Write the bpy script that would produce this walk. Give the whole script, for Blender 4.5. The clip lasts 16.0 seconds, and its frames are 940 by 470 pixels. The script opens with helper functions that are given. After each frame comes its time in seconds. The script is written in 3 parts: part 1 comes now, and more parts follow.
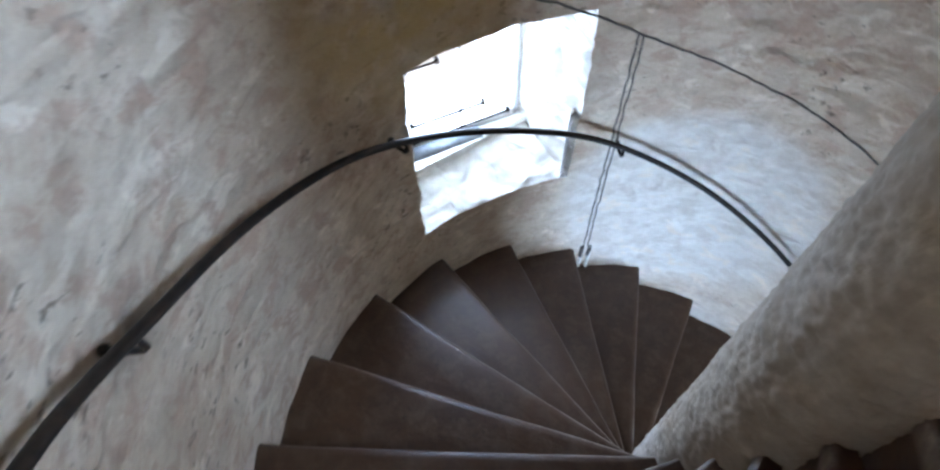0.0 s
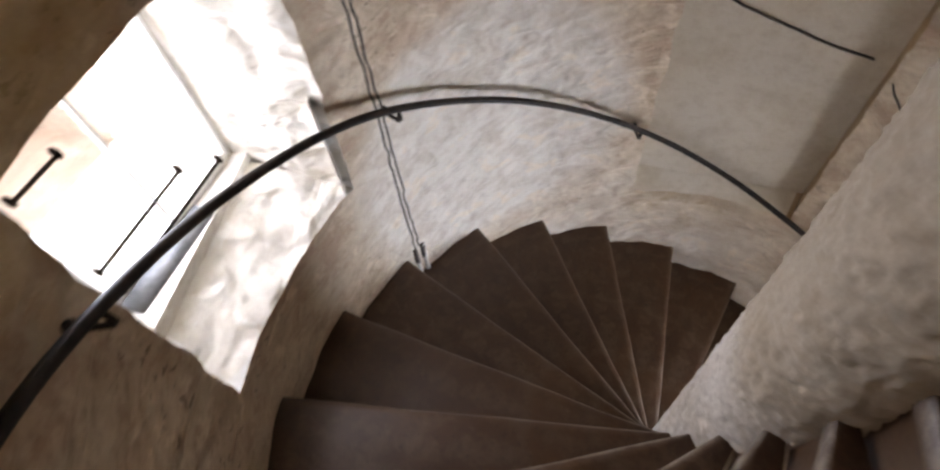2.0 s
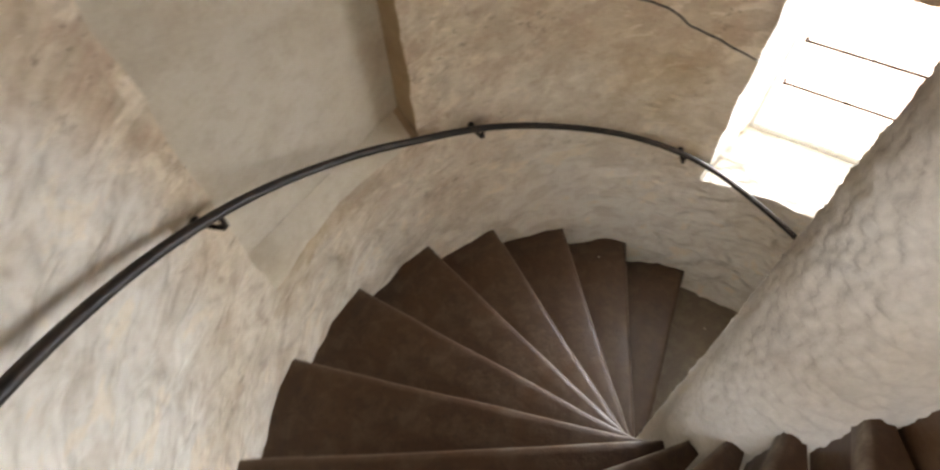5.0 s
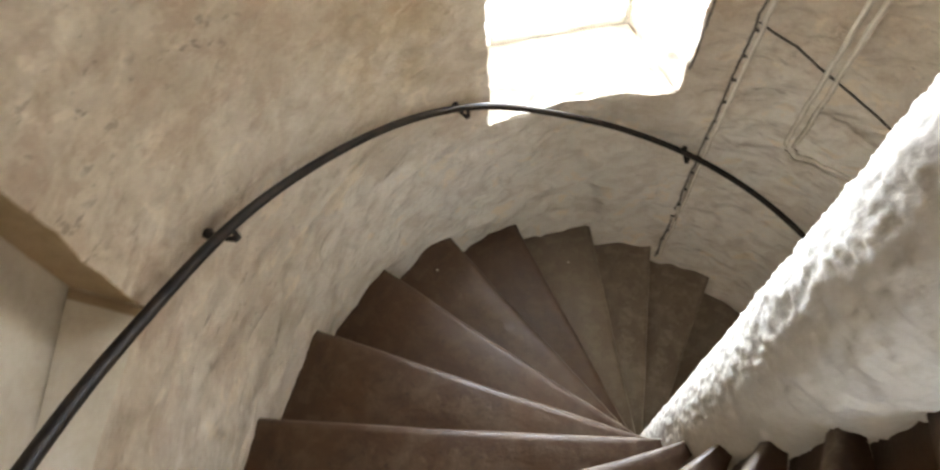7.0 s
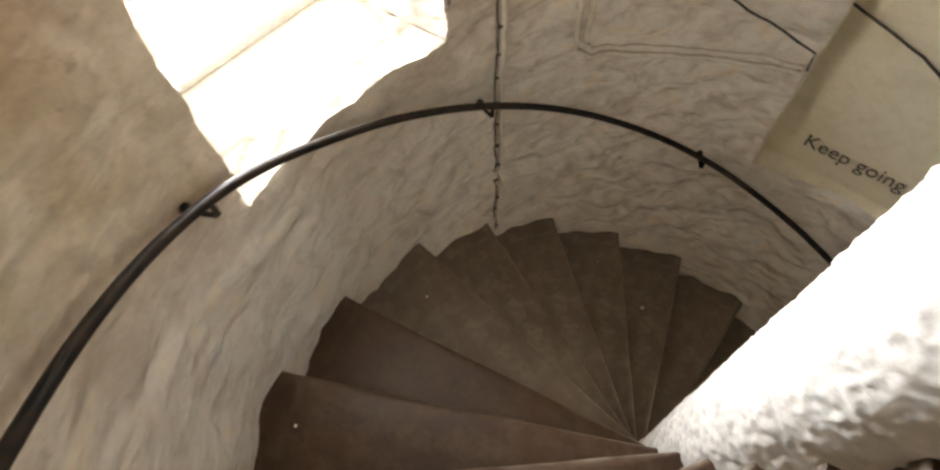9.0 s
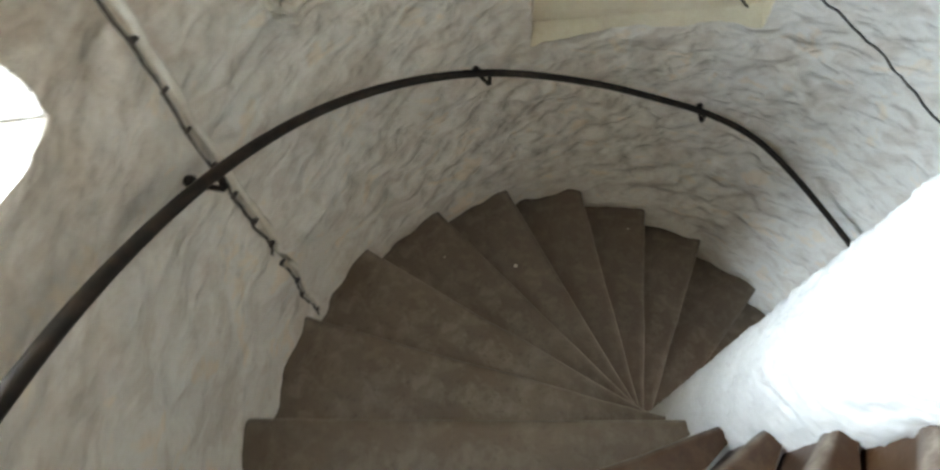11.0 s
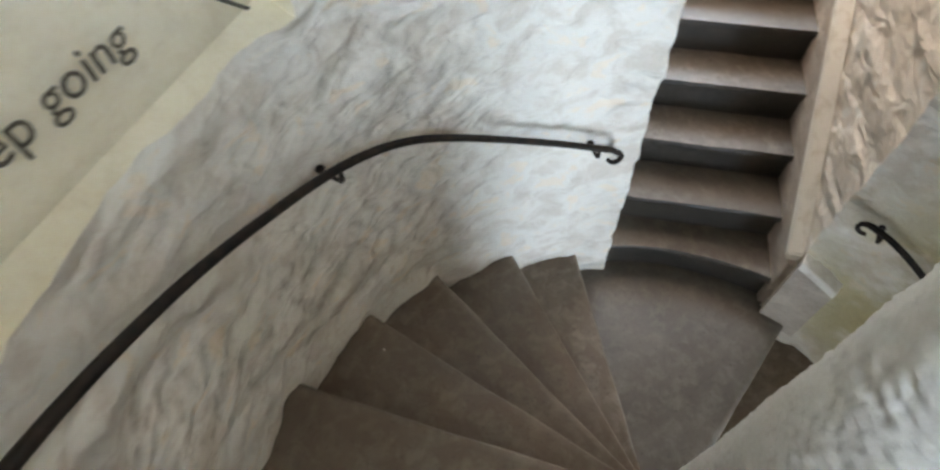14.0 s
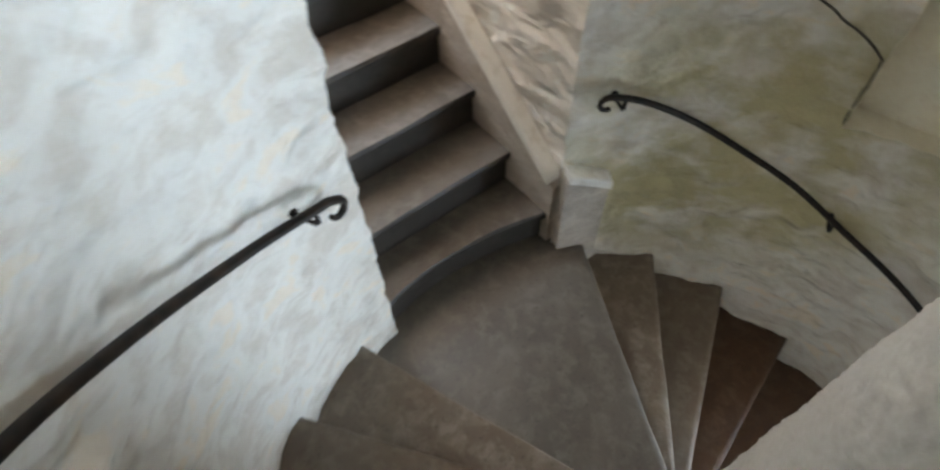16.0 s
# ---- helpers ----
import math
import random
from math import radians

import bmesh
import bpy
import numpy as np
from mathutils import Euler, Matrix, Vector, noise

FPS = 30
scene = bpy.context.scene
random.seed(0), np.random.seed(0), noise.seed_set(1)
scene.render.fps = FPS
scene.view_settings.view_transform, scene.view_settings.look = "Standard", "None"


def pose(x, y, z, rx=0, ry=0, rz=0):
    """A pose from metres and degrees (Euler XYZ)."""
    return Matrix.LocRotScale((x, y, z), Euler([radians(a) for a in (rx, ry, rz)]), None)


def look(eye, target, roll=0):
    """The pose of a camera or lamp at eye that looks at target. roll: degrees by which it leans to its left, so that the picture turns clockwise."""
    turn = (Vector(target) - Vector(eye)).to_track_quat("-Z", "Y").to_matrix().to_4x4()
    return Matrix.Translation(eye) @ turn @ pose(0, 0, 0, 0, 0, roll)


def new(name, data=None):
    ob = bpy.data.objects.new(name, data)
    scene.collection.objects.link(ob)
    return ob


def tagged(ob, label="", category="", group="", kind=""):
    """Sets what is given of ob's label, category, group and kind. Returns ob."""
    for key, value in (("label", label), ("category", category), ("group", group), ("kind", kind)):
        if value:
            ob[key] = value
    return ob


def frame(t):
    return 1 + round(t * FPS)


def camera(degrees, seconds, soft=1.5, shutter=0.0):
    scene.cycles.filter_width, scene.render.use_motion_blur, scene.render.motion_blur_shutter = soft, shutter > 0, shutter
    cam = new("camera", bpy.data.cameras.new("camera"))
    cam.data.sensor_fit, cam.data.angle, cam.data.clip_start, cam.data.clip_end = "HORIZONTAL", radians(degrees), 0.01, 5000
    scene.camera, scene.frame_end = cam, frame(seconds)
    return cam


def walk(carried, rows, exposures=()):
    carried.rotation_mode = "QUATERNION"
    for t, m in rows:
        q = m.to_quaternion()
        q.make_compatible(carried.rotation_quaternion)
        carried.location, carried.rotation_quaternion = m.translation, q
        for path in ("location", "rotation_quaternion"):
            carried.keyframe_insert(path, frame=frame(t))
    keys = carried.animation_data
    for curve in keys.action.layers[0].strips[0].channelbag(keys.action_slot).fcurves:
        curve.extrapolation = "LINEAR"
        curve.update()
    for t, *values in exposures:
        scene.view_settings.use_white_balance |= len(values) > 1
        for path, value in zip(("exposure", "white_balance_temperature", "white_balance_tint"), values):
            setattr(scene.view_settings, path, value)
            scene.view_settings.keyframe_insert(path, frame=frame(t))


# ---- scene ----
SOFT = 2.4
cam = camera(79.62, 16.0, soft=SOFT, shutter=0.5)
# seconds, angle round the newel, distance from its axis, height, heading, pitch, roll
PATH = [
    (0.0, -107.55, 0.796, 1.909, 42.42, -54.92, -1.59),
    (0.5, -118.22, 0.751, 1.735, 34.07, -54.67, -5.05),
    (1.0, -128.57, 0.748, 1.614, 22.09, -55.21, -4.75),
    (1.5, -137.52, 0.783, 1.523, 11.87, -55.83, -4.85),
    (2.0, -150.83, 0.741, 1.358, 2.57, -56.61, -7.40),
    (2.5, -164.00, 0.745, 1.251, -9.34, -56.64, -8.52),
    (3.0, -175.12, 0.743, 1.118, -20.95, -56.87, -8.79),
    (3.5, -188.55, 0.702, 0.948, -33.43, -56.32, -8.76),
    (4.0, -203.03, 0.729, 0.792, -46.57, -56.96, -7.64),
    (4.5, -215.19, 0.761, 0.649, -58.78, -57.48, -6.58),
    (5.0, -225.51, 0.757, 0.539, -74.65, -56.09, -3.73),
    (5.5, -236.78, 0.753, 0.414, -86.44, -56.08, -3.34),
    (6.0, -248.10, 0.748, 0.293, -97.29, -56.25, -3.65),
    (6.5, -259.41, 0.744, 0.174, -107.61, -56.52, -4.27),
    (7.0, -270.66, 0.739, 0.060, -117.81, -56.83, -4.82),
    (7.5, -281.79, 0.735, -0.051, -128.27, -57.10, -4.89),
    (8.0, -292.74, 0.754, -0.169, -139.94, -58.09, -4.27),
    (8.5, -303.93, 0.782, -0.268, -149.76, -57.61, -3.29),
    (9.0, -317.35, 0.736, -0.416, -159.76, -58.22, -2.81),
    (9.5, -329.48, 0.748, -0.546, -170.83, -58.70, -2.40),
    (10.0, -341.29, 0.761, -0.686, -182.43, -59.43, -2.14),
    (10.5, -352.85, 0.773, -0.828, -194.26, -60.16, -1.93),
    (11.0, -364.22, 0.785, -0.962, -206.02, -60.62, -1.68),
    (11.5, -375.48, 0.797, -1.082, -217.44, -60.57, -1.28),
    (12.0, -387.59, 0.770, -1.192, -230.26, -59.74, 1.06),
    (12.5, -397.94, 0.802, -1.301, -238.94, -58.03, 0.10),
    (13.0, -408.19, 0.769, -1.411, -244.64, -55.85, -4.57),
    (13.5, -421.00, 0.711, -1.517, -257.45, -54.85, -5.02),
    (14.0, -433.08, 0.708, -1.647, -269.60, -55.61, -3.45),
    (14.5, -448.49, 0.680, -1.800, -279.70, -55.00, -1.83),
    (15.0, -460.37, 0.703, -1.920, -292.69, -53.11, -1.14),
    (15.5, -471.77, 0.753, -2.032, -306.25, -53.38, -2.29),
    (16.0, -483.70, 0.743, -2.201, -320.85, -53.23, -2.49),
]


def polar(r, deg, z):
    return Vector((r * math.cos(radians(deg)), r * math.sin(radians(deg)), z))


def eye_pose(ang, r, z, heading, pitch, roll):
    return Matrix.Translation(polar(r, ang, z)) @ pose(0, 0, 0, 0, 0, heading) @ pose(0, 0, 0, 90 + pitch) @ pose(0, 0, 0, 0, 0, roll)


EXPOSURES = [(0.0, 0.15, 6300, 26), (1.0, 0.1, 7500, 35), (2.0, -0.25, 9000, 40), (2.5, -0.5, 8000, 28), (3.0, -0.5, 7900, 27), (4.0, -0.1, 9800, 33), (5.0, 0.1, 10300, 34), (8.0, 0.5, 9700, 30), (9.0, 0.15, 11000, 34), (11.5, 0.75, 7800, 20), (12.5, 0.9, 8300, 25), (13.5, 1.1, 8200, 23), (14.5, 1.05, 7700, 23), (16.0, 0.95, 7800, 22)]
walk(cam, [(t, eye_pose(*row)) for t, *row in PATH], EXPOSURES)

# ---- sizes of the tower ----
R, RN, THICK = 1.342, 0.165, 0.62        # wall's inner radius, newel's radius, wall's thickness
STEP, RISE, TH0 = 16.422, 0.18, 202.86   # degrees a step, riser, angle of step 0's nosing
LAND_Z, LAND_END = -24 * RISE, 137.5
FLOOR_Z, TOP_Z = -6.6, 4.7

# ---- world and daylight ----
world = bpy.data.worlds.new("sky")
scene.world = world
world.use_nodes = True
wn = world.node_tree.nodes
sky = wn.new("ShaderNodeTexSky")
sky.sky_type, sky.sun_disc, sky.sun_elevation, sky.sun_rotation = "NISHITA", False, radians(40), radians(120)
world.node_tree.links.new(sky.outputs[0], wn["Background"].inputs[0])
wn["Background"].inputs[1].default_value = 0.12
DAY = (0.44, 0.715, 1.0)


def daylight(name, centre, target, width, height, watts, spread=168, colour=DAY):
    data = bpy.data.lights.new(name, "AREA")
    data.shape, data.size, data.size_y, data.energy, data.color = "RECTANGLE", width, height, watts, colour
    data.spread = radians(spread)
    ob = new(name, data)
    ob.matrix_world = look(centre, target)
    return ob


# windows: angles from and to, sill and head heights, then the same at the outer frame, depth of the frame
WINDOWS = {
    # this topmost one is unseen, added to brighten the wall below it
    "window_0": dict(a=(21.0, -12.0), z=(2.50, 3.50), oa=(15.0, -6.0), oz=(2.60, 3.45), depth=0.36, watts=165, dip=0.75, back=0.31, bars=((0.2, 0.05), (0.5, 0.05))),
    "window_1": dict(a=(173.5, 142.0), z=(-0.10, 0.77), oa=(167.5, 147.5), oz=(0.02, 0.72), depth=0.36, watts=32, dip=0.75, back=0.31, bars=((0.15, 0.19), (0.05, 0.06), (0.45, 0.40))),
    "window_2": dict(a=(-4.0, -37.5), z=(-1.575, -0.55), oa=(-10.0, -31.0), oz=(-1.50, -0.60), depth=0.36, watts=78, spread=130, dip=-0.5, back=0.18, bars=((0.3, 0.05), (0.52, 0.05))),
    "window_3": dict(a=(54.0, 21.0), z=(-4.75, -3.75), oa=(48.0, 27.0), oz=(-4.65, -3.8), depth=0.36, watts=23, spread=105, dip=-0.8, back=0.31, bars=((0.2, 0.05), (0.5, 0.05))),
}
for key, w in WINDOWS.items():
    mid = sum(w["oa"]) / 2
    zm = sum(w["oz"]) / 2
    rr = (R + w["depth"]) * math.cos(radians(abs(w["oa"][0] - w["oa"][1]) / 2)) + w["back"]
    daylight("daylight_" + key, polar(rr, mid, zm), polar(0, mid, zm - w["dip"]), 2 * (R + w["depth"]) * math.sin(radians(abs(w["oa"][0] - w["oa"][1]) / 2)), w["oz"][1] - w["oz"][0], w["watts"], w.get("spread", 168))


# ---- materials ----
def material(name, rough=0.8, metal=0.0):
    m = bpy.data.materials.new(name)
    m.use_nodes = True
    b = m.node_tree.nodes["Principled BSDF"]
    b.inputs["Roughness"].default_value, b.inputs["Metallic"].default_value = rough, metal
    return m, m.node_tree, b


def tex_noise(nt, scale, detail=4.0, rough=0.55, stretch=None, coords="Object", warp=0.0):
    tc = nt.nodes.new("ShaderNodeTexCoord")
    n = nt.nodes.new("ShaderNodeTexNoise")
    n.inputs["Scale"].default_value, n.inputs["Detail"].default_value, n.inputs["Roughness"].default_value = scale, detail, rough
    n.inputs["Distortion"].default_value = warp
    mp = nt.nodes.new("ShaderNodeMapping")
    if stretch:
        mp.inputs["Scale"].default_value = stretch
    nt.links.new(tc.outputs[coords], mp.inputs["Vector"])
    nt.links.new(mp.outputs["Vector"], n.inputs["Vector"])
    return n


def ramp(nt, source, stops):
    r = nt.nodes.new("ShaderNodeValToRGB")
    e = r.color_ramp.elements
    while len(e) < len(stops):
        e.new(0.5)
    for item, (at, c) in zip(e, stops):
        item.position = at
        item.color = (*c, 1) if len(c) == 3 else c
    nt.links.new(source, r.inputs[0])
    return r.outputs[0]


def mix(nt, fac, a, b, how="MIX"):
    m = nt.nodes.new("ShaderNodeMix")
    m.data_type, m.blend_type = "RGBA", how
    for slot, v in ((0, fac), (6, a), (7, b)):
        if isinstance(v, (int, float)):
            m.inputs[slot].default_value = v
        elif isinstance(v, tuple):
            m.inputs[slot].default_value = (*v, 1)
        else:
            nt.links.new(v, m.inputs[slot])
    return m.outputs[2]


def bump(nt, bsdf, layers):
    last = None
    for source, strength, dist in layers:
        b = nt.nodes.new("ShaderNodeBump")
        b.inputs["Strength"].default_value, b.inputs["Distance"].default_value = strength, dist
        nt.links.new(source, b.inputs["Height"])
        if last:
            nt.links.new(last, b.inputs["Normal"])
        last = b.outputs[0]
    nt.links.new(last, bsdf.inputs["Normal"])


def grey(v):
    return (v, v, v)


def near_spot(nt, centre, inner, outer):
    """1 within inner metres of a place, falling to 0 at outer metres."""
    tc = nt.nodes.new("ShaderNodeTexCoord")
    d = nt.nodes.new("ShaderNodeVectorMath")
    d.operation = "DISTANCE"
    d.inputs[1].default_value = centre
    nt.links.new(tc.outputs["Object"], d.inputs[0])
    r = nt.nodes.new("ShaderNodeMapRange")
    r.inputs[1].default_value, r.inputs[2].default_value, r.inputs[3].default_value, r.inputs[4].default_value = inner, outer, 1.0, 0.0
    nt.links.new(d.outputs["Value"], r.inputs[0])
    return r.outputs[0]


def limewash(name, base, dull, stain, chips=True, lump=0.012, spots_at=(), fresh_lit=None, fresh_lit_z=(-1.3, 0.9), lit_patch=None):
    m, nt, b = material(name, 0.85)
    big = tex_noise(nt, 1.3, 3, 0.5, warp=0.15)
    mid = tex_noise(nt, 4.5, 4, 0.55, (1, 1, 1.3), warp=0.15)
    mottle = tex_noise(nt, 21.0, 5, 0.62, (1, 1, 1.3))
    relief = tex_noise(nt, 9.0, 1.5, 0.4, (1, 1, 1.35))
    ridge = tex_noise(nt, 6.5, 2.0, 0.45, (1, 1, 2.0), warp=0.5)
    fine = tex_noise(nt, 95.0, 3, 0.6)
    c = mix(nt, ramp(nt, big.outputs[0], [(0.36, grey(0)), (0.62, grey(0.85))]), base, dull)
    c = mix(nt, ramp(nt, mid.outputs[0], [(0.50, grey(0)), (0.74, grey(0.6))]), c, stain)
    c = mix(nt, ramp(nt, mottle.outputs[0], [(0.47, grey(0)), (0.70, grey(0.40))]), c, stain)
    if fresh_lit:
        # the lower wall has been limewashed again; earlier coats, blotched and pitted, are left above; on the newel the
        # split is painted shade above and window light below
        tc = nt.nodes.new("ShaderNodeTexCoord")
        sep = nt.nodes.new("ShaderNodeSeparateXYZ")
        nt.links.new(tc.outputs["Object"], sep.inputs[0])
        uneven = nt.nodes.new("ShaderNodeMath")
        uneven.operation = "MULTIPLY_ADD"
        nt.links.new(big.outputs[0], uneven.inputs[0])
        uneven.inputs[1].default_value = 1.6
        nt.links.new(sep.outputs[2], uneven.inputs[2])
        old_shade = nt.nodes.new("ShaderNodeMapRange")
        old_shade.inputs[1].default_value, old_shade.inputs[2].default_value, old_shade.inputs[3].default_value, old_shade.inputs[4].default_value = *fresh_lit_z, 0.0, 1.0
        nt.links.new(uneven.outputs[0], old_shade.inputs[0])
        age_shade = old_shade.outputs[0]
        if lit_patch:
            # one bay of the upper wall is paler: window light painted in with the new coat
            bay = ramp(nt, near_spot(nt, lit_patch[0], *lit_patch[1:]), [(0.0, grey(1.0)), (1.0, grey(0.2))])
            age_shade = mix(nt, 1.0, age_shade, bay, "MULTIPLY")
        c = mix(nt, ramp(nt, age_shade, [(0.0, grey(0.9)), (0.6, grey(0.0))]), c, fresh_lit)
    if chips:
        lime = tex_noise(nt, 7.0, 4, 0.6, (1, 1, 1.5), warp=0.5)
        c = mix(nt, ramp(nt, lime.outputs[0], [(0.48, grey(0)), (0.60, grey(0.35))]), c, tuple(0.8 * v + 0.02 for v in dull))
        c = mix(nt, ramp(nt, lime.outputs[0], [(0.36, grey(0.65)), (0.42, grey(0))]), c, tuple(min(0.86, 1.15 * v) for v in base))
        blotch = tex_noise(nt, 10.0, 5, 0.66, (1, 1, 1.25), warp=0.35)
        age_shade = age_shade if fresh_lit else 0.15
        blot = mix(nt, age_shade, grey(0.0), ramp(nt, blotch.outputs[0], [(0.50, grey(0)), (0.60, grey(0.72))]))
        c = mix(nt, blot, c, (0.80 * dull[0], 0.69 * dull[1], 0.68 * dull[2]))
        spots = tex_noise(nt, 24.0, 3, 0.6, (1, 1, 1.5), warp=0.4)
        where = tex_noise(nt, 2.9, 3, 0.6)
        pits = mix(nt, 1.0, ramp(nt, spots.outputs[0], [(0.61, grey(0)), (0.66, grey(0.85))]), ramp(nt, where.outputs[0], [(0.48, grey(0.1)), (0.60, grey(0.95))]), "MULTIPLY")
        pits = mix(nt, age_shade, grey(0.0), pits)
        c = mix(nt, pits, c, tuple(0.42 * v for v in stain))
    for centre, inner, outer, tint, share in spots_at:
        ragged = mix(nt, 1.0, near_spot(nt, centre, inner, outer), ramp(nt, mid.outputs[0], [(0.36, grey(0.1)), (0.56, grey(share))]), "MULTIPLY")
        c = mix(nt, ragged, c, tint)
    c = mix(nt, 0.12, c, ramp(nt, fine.outputs[0], [(0.3, grey(0.3)), (0.7, grey(0.9))]), "OVERLAY")
    nt.links.new(c, b.inputs["Base Color"])
    layers = [(relief.outputs[0], 0.85, lump * 2.6), (mottle.outputs[0], 0.5, lump * 0.6), (fine.outputs[0], 0.3, 0.002)]
    if chips:
        layers += [(ridge.outputs[0], 1.0, lump * 3.6), (pits, 0.5, -0.006)]
    bump(nt, b, layers)
    return m


# stains: ochre over the first window, damp below a niche, soot round the rail's fixings; an olive tint right of the
# doorway
OCHRE, RUST, OLIVE, SOOT = (0.66, 0.46, 0.20), (0.42, 0.27, 0.12), (0.50, 0.43, 0.235), (0.17, 0.125, 0.095)
STAINS = [((R * math.cos(radians(a)), R * math.sin(radians(a)), z), r0, r1, tint, share) for a, z, r0, r1, tint, share in (
    (172, 1.05, 0.16, 0.52, OCHRE, 0.85), (76, -1.02, 0.02, 0.34, RUST, 0.7), (12, -1.1, 0.1, 0.45, RUST, 0.45),
    (219, 0.94, 0.01, 0.13, SOOT, 0.8), (-130, -2.80, 0.01, 0.06, SOOT, 0.6), (42, -1.02, 0.01, 0.05, SOOT, 0.6), (0, -1.4, 0.01, 0.09, RUST, 0.9), (112, -3.75, 0.45, 0.9, OLIVE, 0.95), (128, -4.1, 0.1, 0.4, OLIVE, 0.8))]
M_WALL = limewash("limewashed_rubble", (0.74, 0.605, 0.455), (0.61, 0.45, 0.31), (0.42, 0.29, 0.19), spots_at=STAINS, fresh_lit=(0.80, 0.755, 0.675), lit_patch=((R * math.cos(radians(116)), R * math.sin(radians(116)), -0.3), 0.56, 0.74))
M_REVEAL = limewash("limewashed_reveal", (0.84, 0.785, 0.70), (0.75, 0.685, 0.595), (0.58, 0.50, 0.405), lump=0.015)
# newel darker above and paler below: shade and window light in the colour
M_NEWEL = limewash("limewashed_newel", (0.42, 0.345, 0.265), (0.36, 0.28, 0.20), (0.28, 0.205, 0.135), False, 0.008, fresh_lit=(0.66, 0.63, 0.58), fresh_lit_z=(0.3, 1.6))
M_FLAT = limewash("pale_plaster", (0.72, 0.63, 0.505), (0.64, 0.54, 0.41), (0.53, 0.42, 0.295), False, 0.002)
# recess cheek turned from the window: shade and rusty stain both in its colour
M_CHEEK = limewash("shaded_rusty_plaster", (0.42, 0.29, 0.17), (0.36, 0.23, 0.12), (0.28, 0.17, 0.08), False, 0.003)
M_PANEL = limewash("cream_plaster", (0.84, 0.76, 0.585), (0.77, 0.675, 0.49), (0.66, 0.55, 0.38), False, 0.002)
M_WHITE, nt, b = material("white_gloss_paint", 0.45)
n = tex_noise(nt, 18, 5)
nt.links.new(ramp(nt, n.outputs[0], [(0.30, (0.72, 0.67, 0.58)), (0.50, (0.87, 0.84, 0.77))]), b.inputs["Base Color"])
bump(nt, b, [(n.outputs[0], 0.15, 0.002)])
M_LEAD, nt, b = material("dull_lead", 0.55, 0.3)
n = tex_noise(nt, 25, 4)
nt.links.new(ramp(nt, n.outputs[0], [(0.35, (0.13, 0.135, 0.14)), (0.7, (0.24, 0.245, 0.25))]), b.inputs["Base Color"])
M_CABLE, nt, b = material("dusty_cable", 0.6)
n = tex_noise(nt, 40, 3)
nt.links.new(ramp(nt, n.outputs[0], [(0.4, (0.05, 0.04, 0.035)), (0.7, (0.16, 0.12, 0.09))]), b.inputs["Base Color"])
M_PIPE = limewash("painted_pipe", (0.84, 0.78, 0.68), (0.74, 0.66, 0.55), (0.55, 0.45, 0.33), False, 0.001)
M_DIRTY = limewash("scuffed_plaster", (0.58, 0.51, 0.43), (0.45, 0.38, 0.31), (0.32, 0.25, 0.19), True, 0.006)
M_IRON, nt, b = material("black_painted_iron", 0.5)
b.inputs["Specular IOR Level"].default_value = 0.25
n = tex_noise(nt, 30, 5)
nt.links.new(ramp(nt, n.outputs[0], [(0.4, (0.010, 0.007, 0.005)), (0.75, (0.042, 0.024, 0.014))]), b.inputs["Base Color"])
bump(nt, b, [(n.outputs[0], 0.3, 0.002)])
M_BAR, nt, b = material("rusted_window_iron", 0.95)
b.inputs["Specular IOR Level"].default_value = 0.0
n = tex_noise(nt, 50, 4)
nt.links.new(ramp(nt, n.outputs[0], [(0.4, (0.012, 0.010, 0.009)), (0.75, (0.05, 0.032, 0.022))]), b.inputs["Base Color"])
M_INK, nt, b = material("dark_lettering", 0.7)
n = tex_noise(nt, 60, 3)
nt.links.new(ramp(nt, n.outputs[0], [(0.35, (0.075, 0.06, 0.045)), (0.8, (0.21, 0.165, 0.11))]), b.inputs["Base Color"])

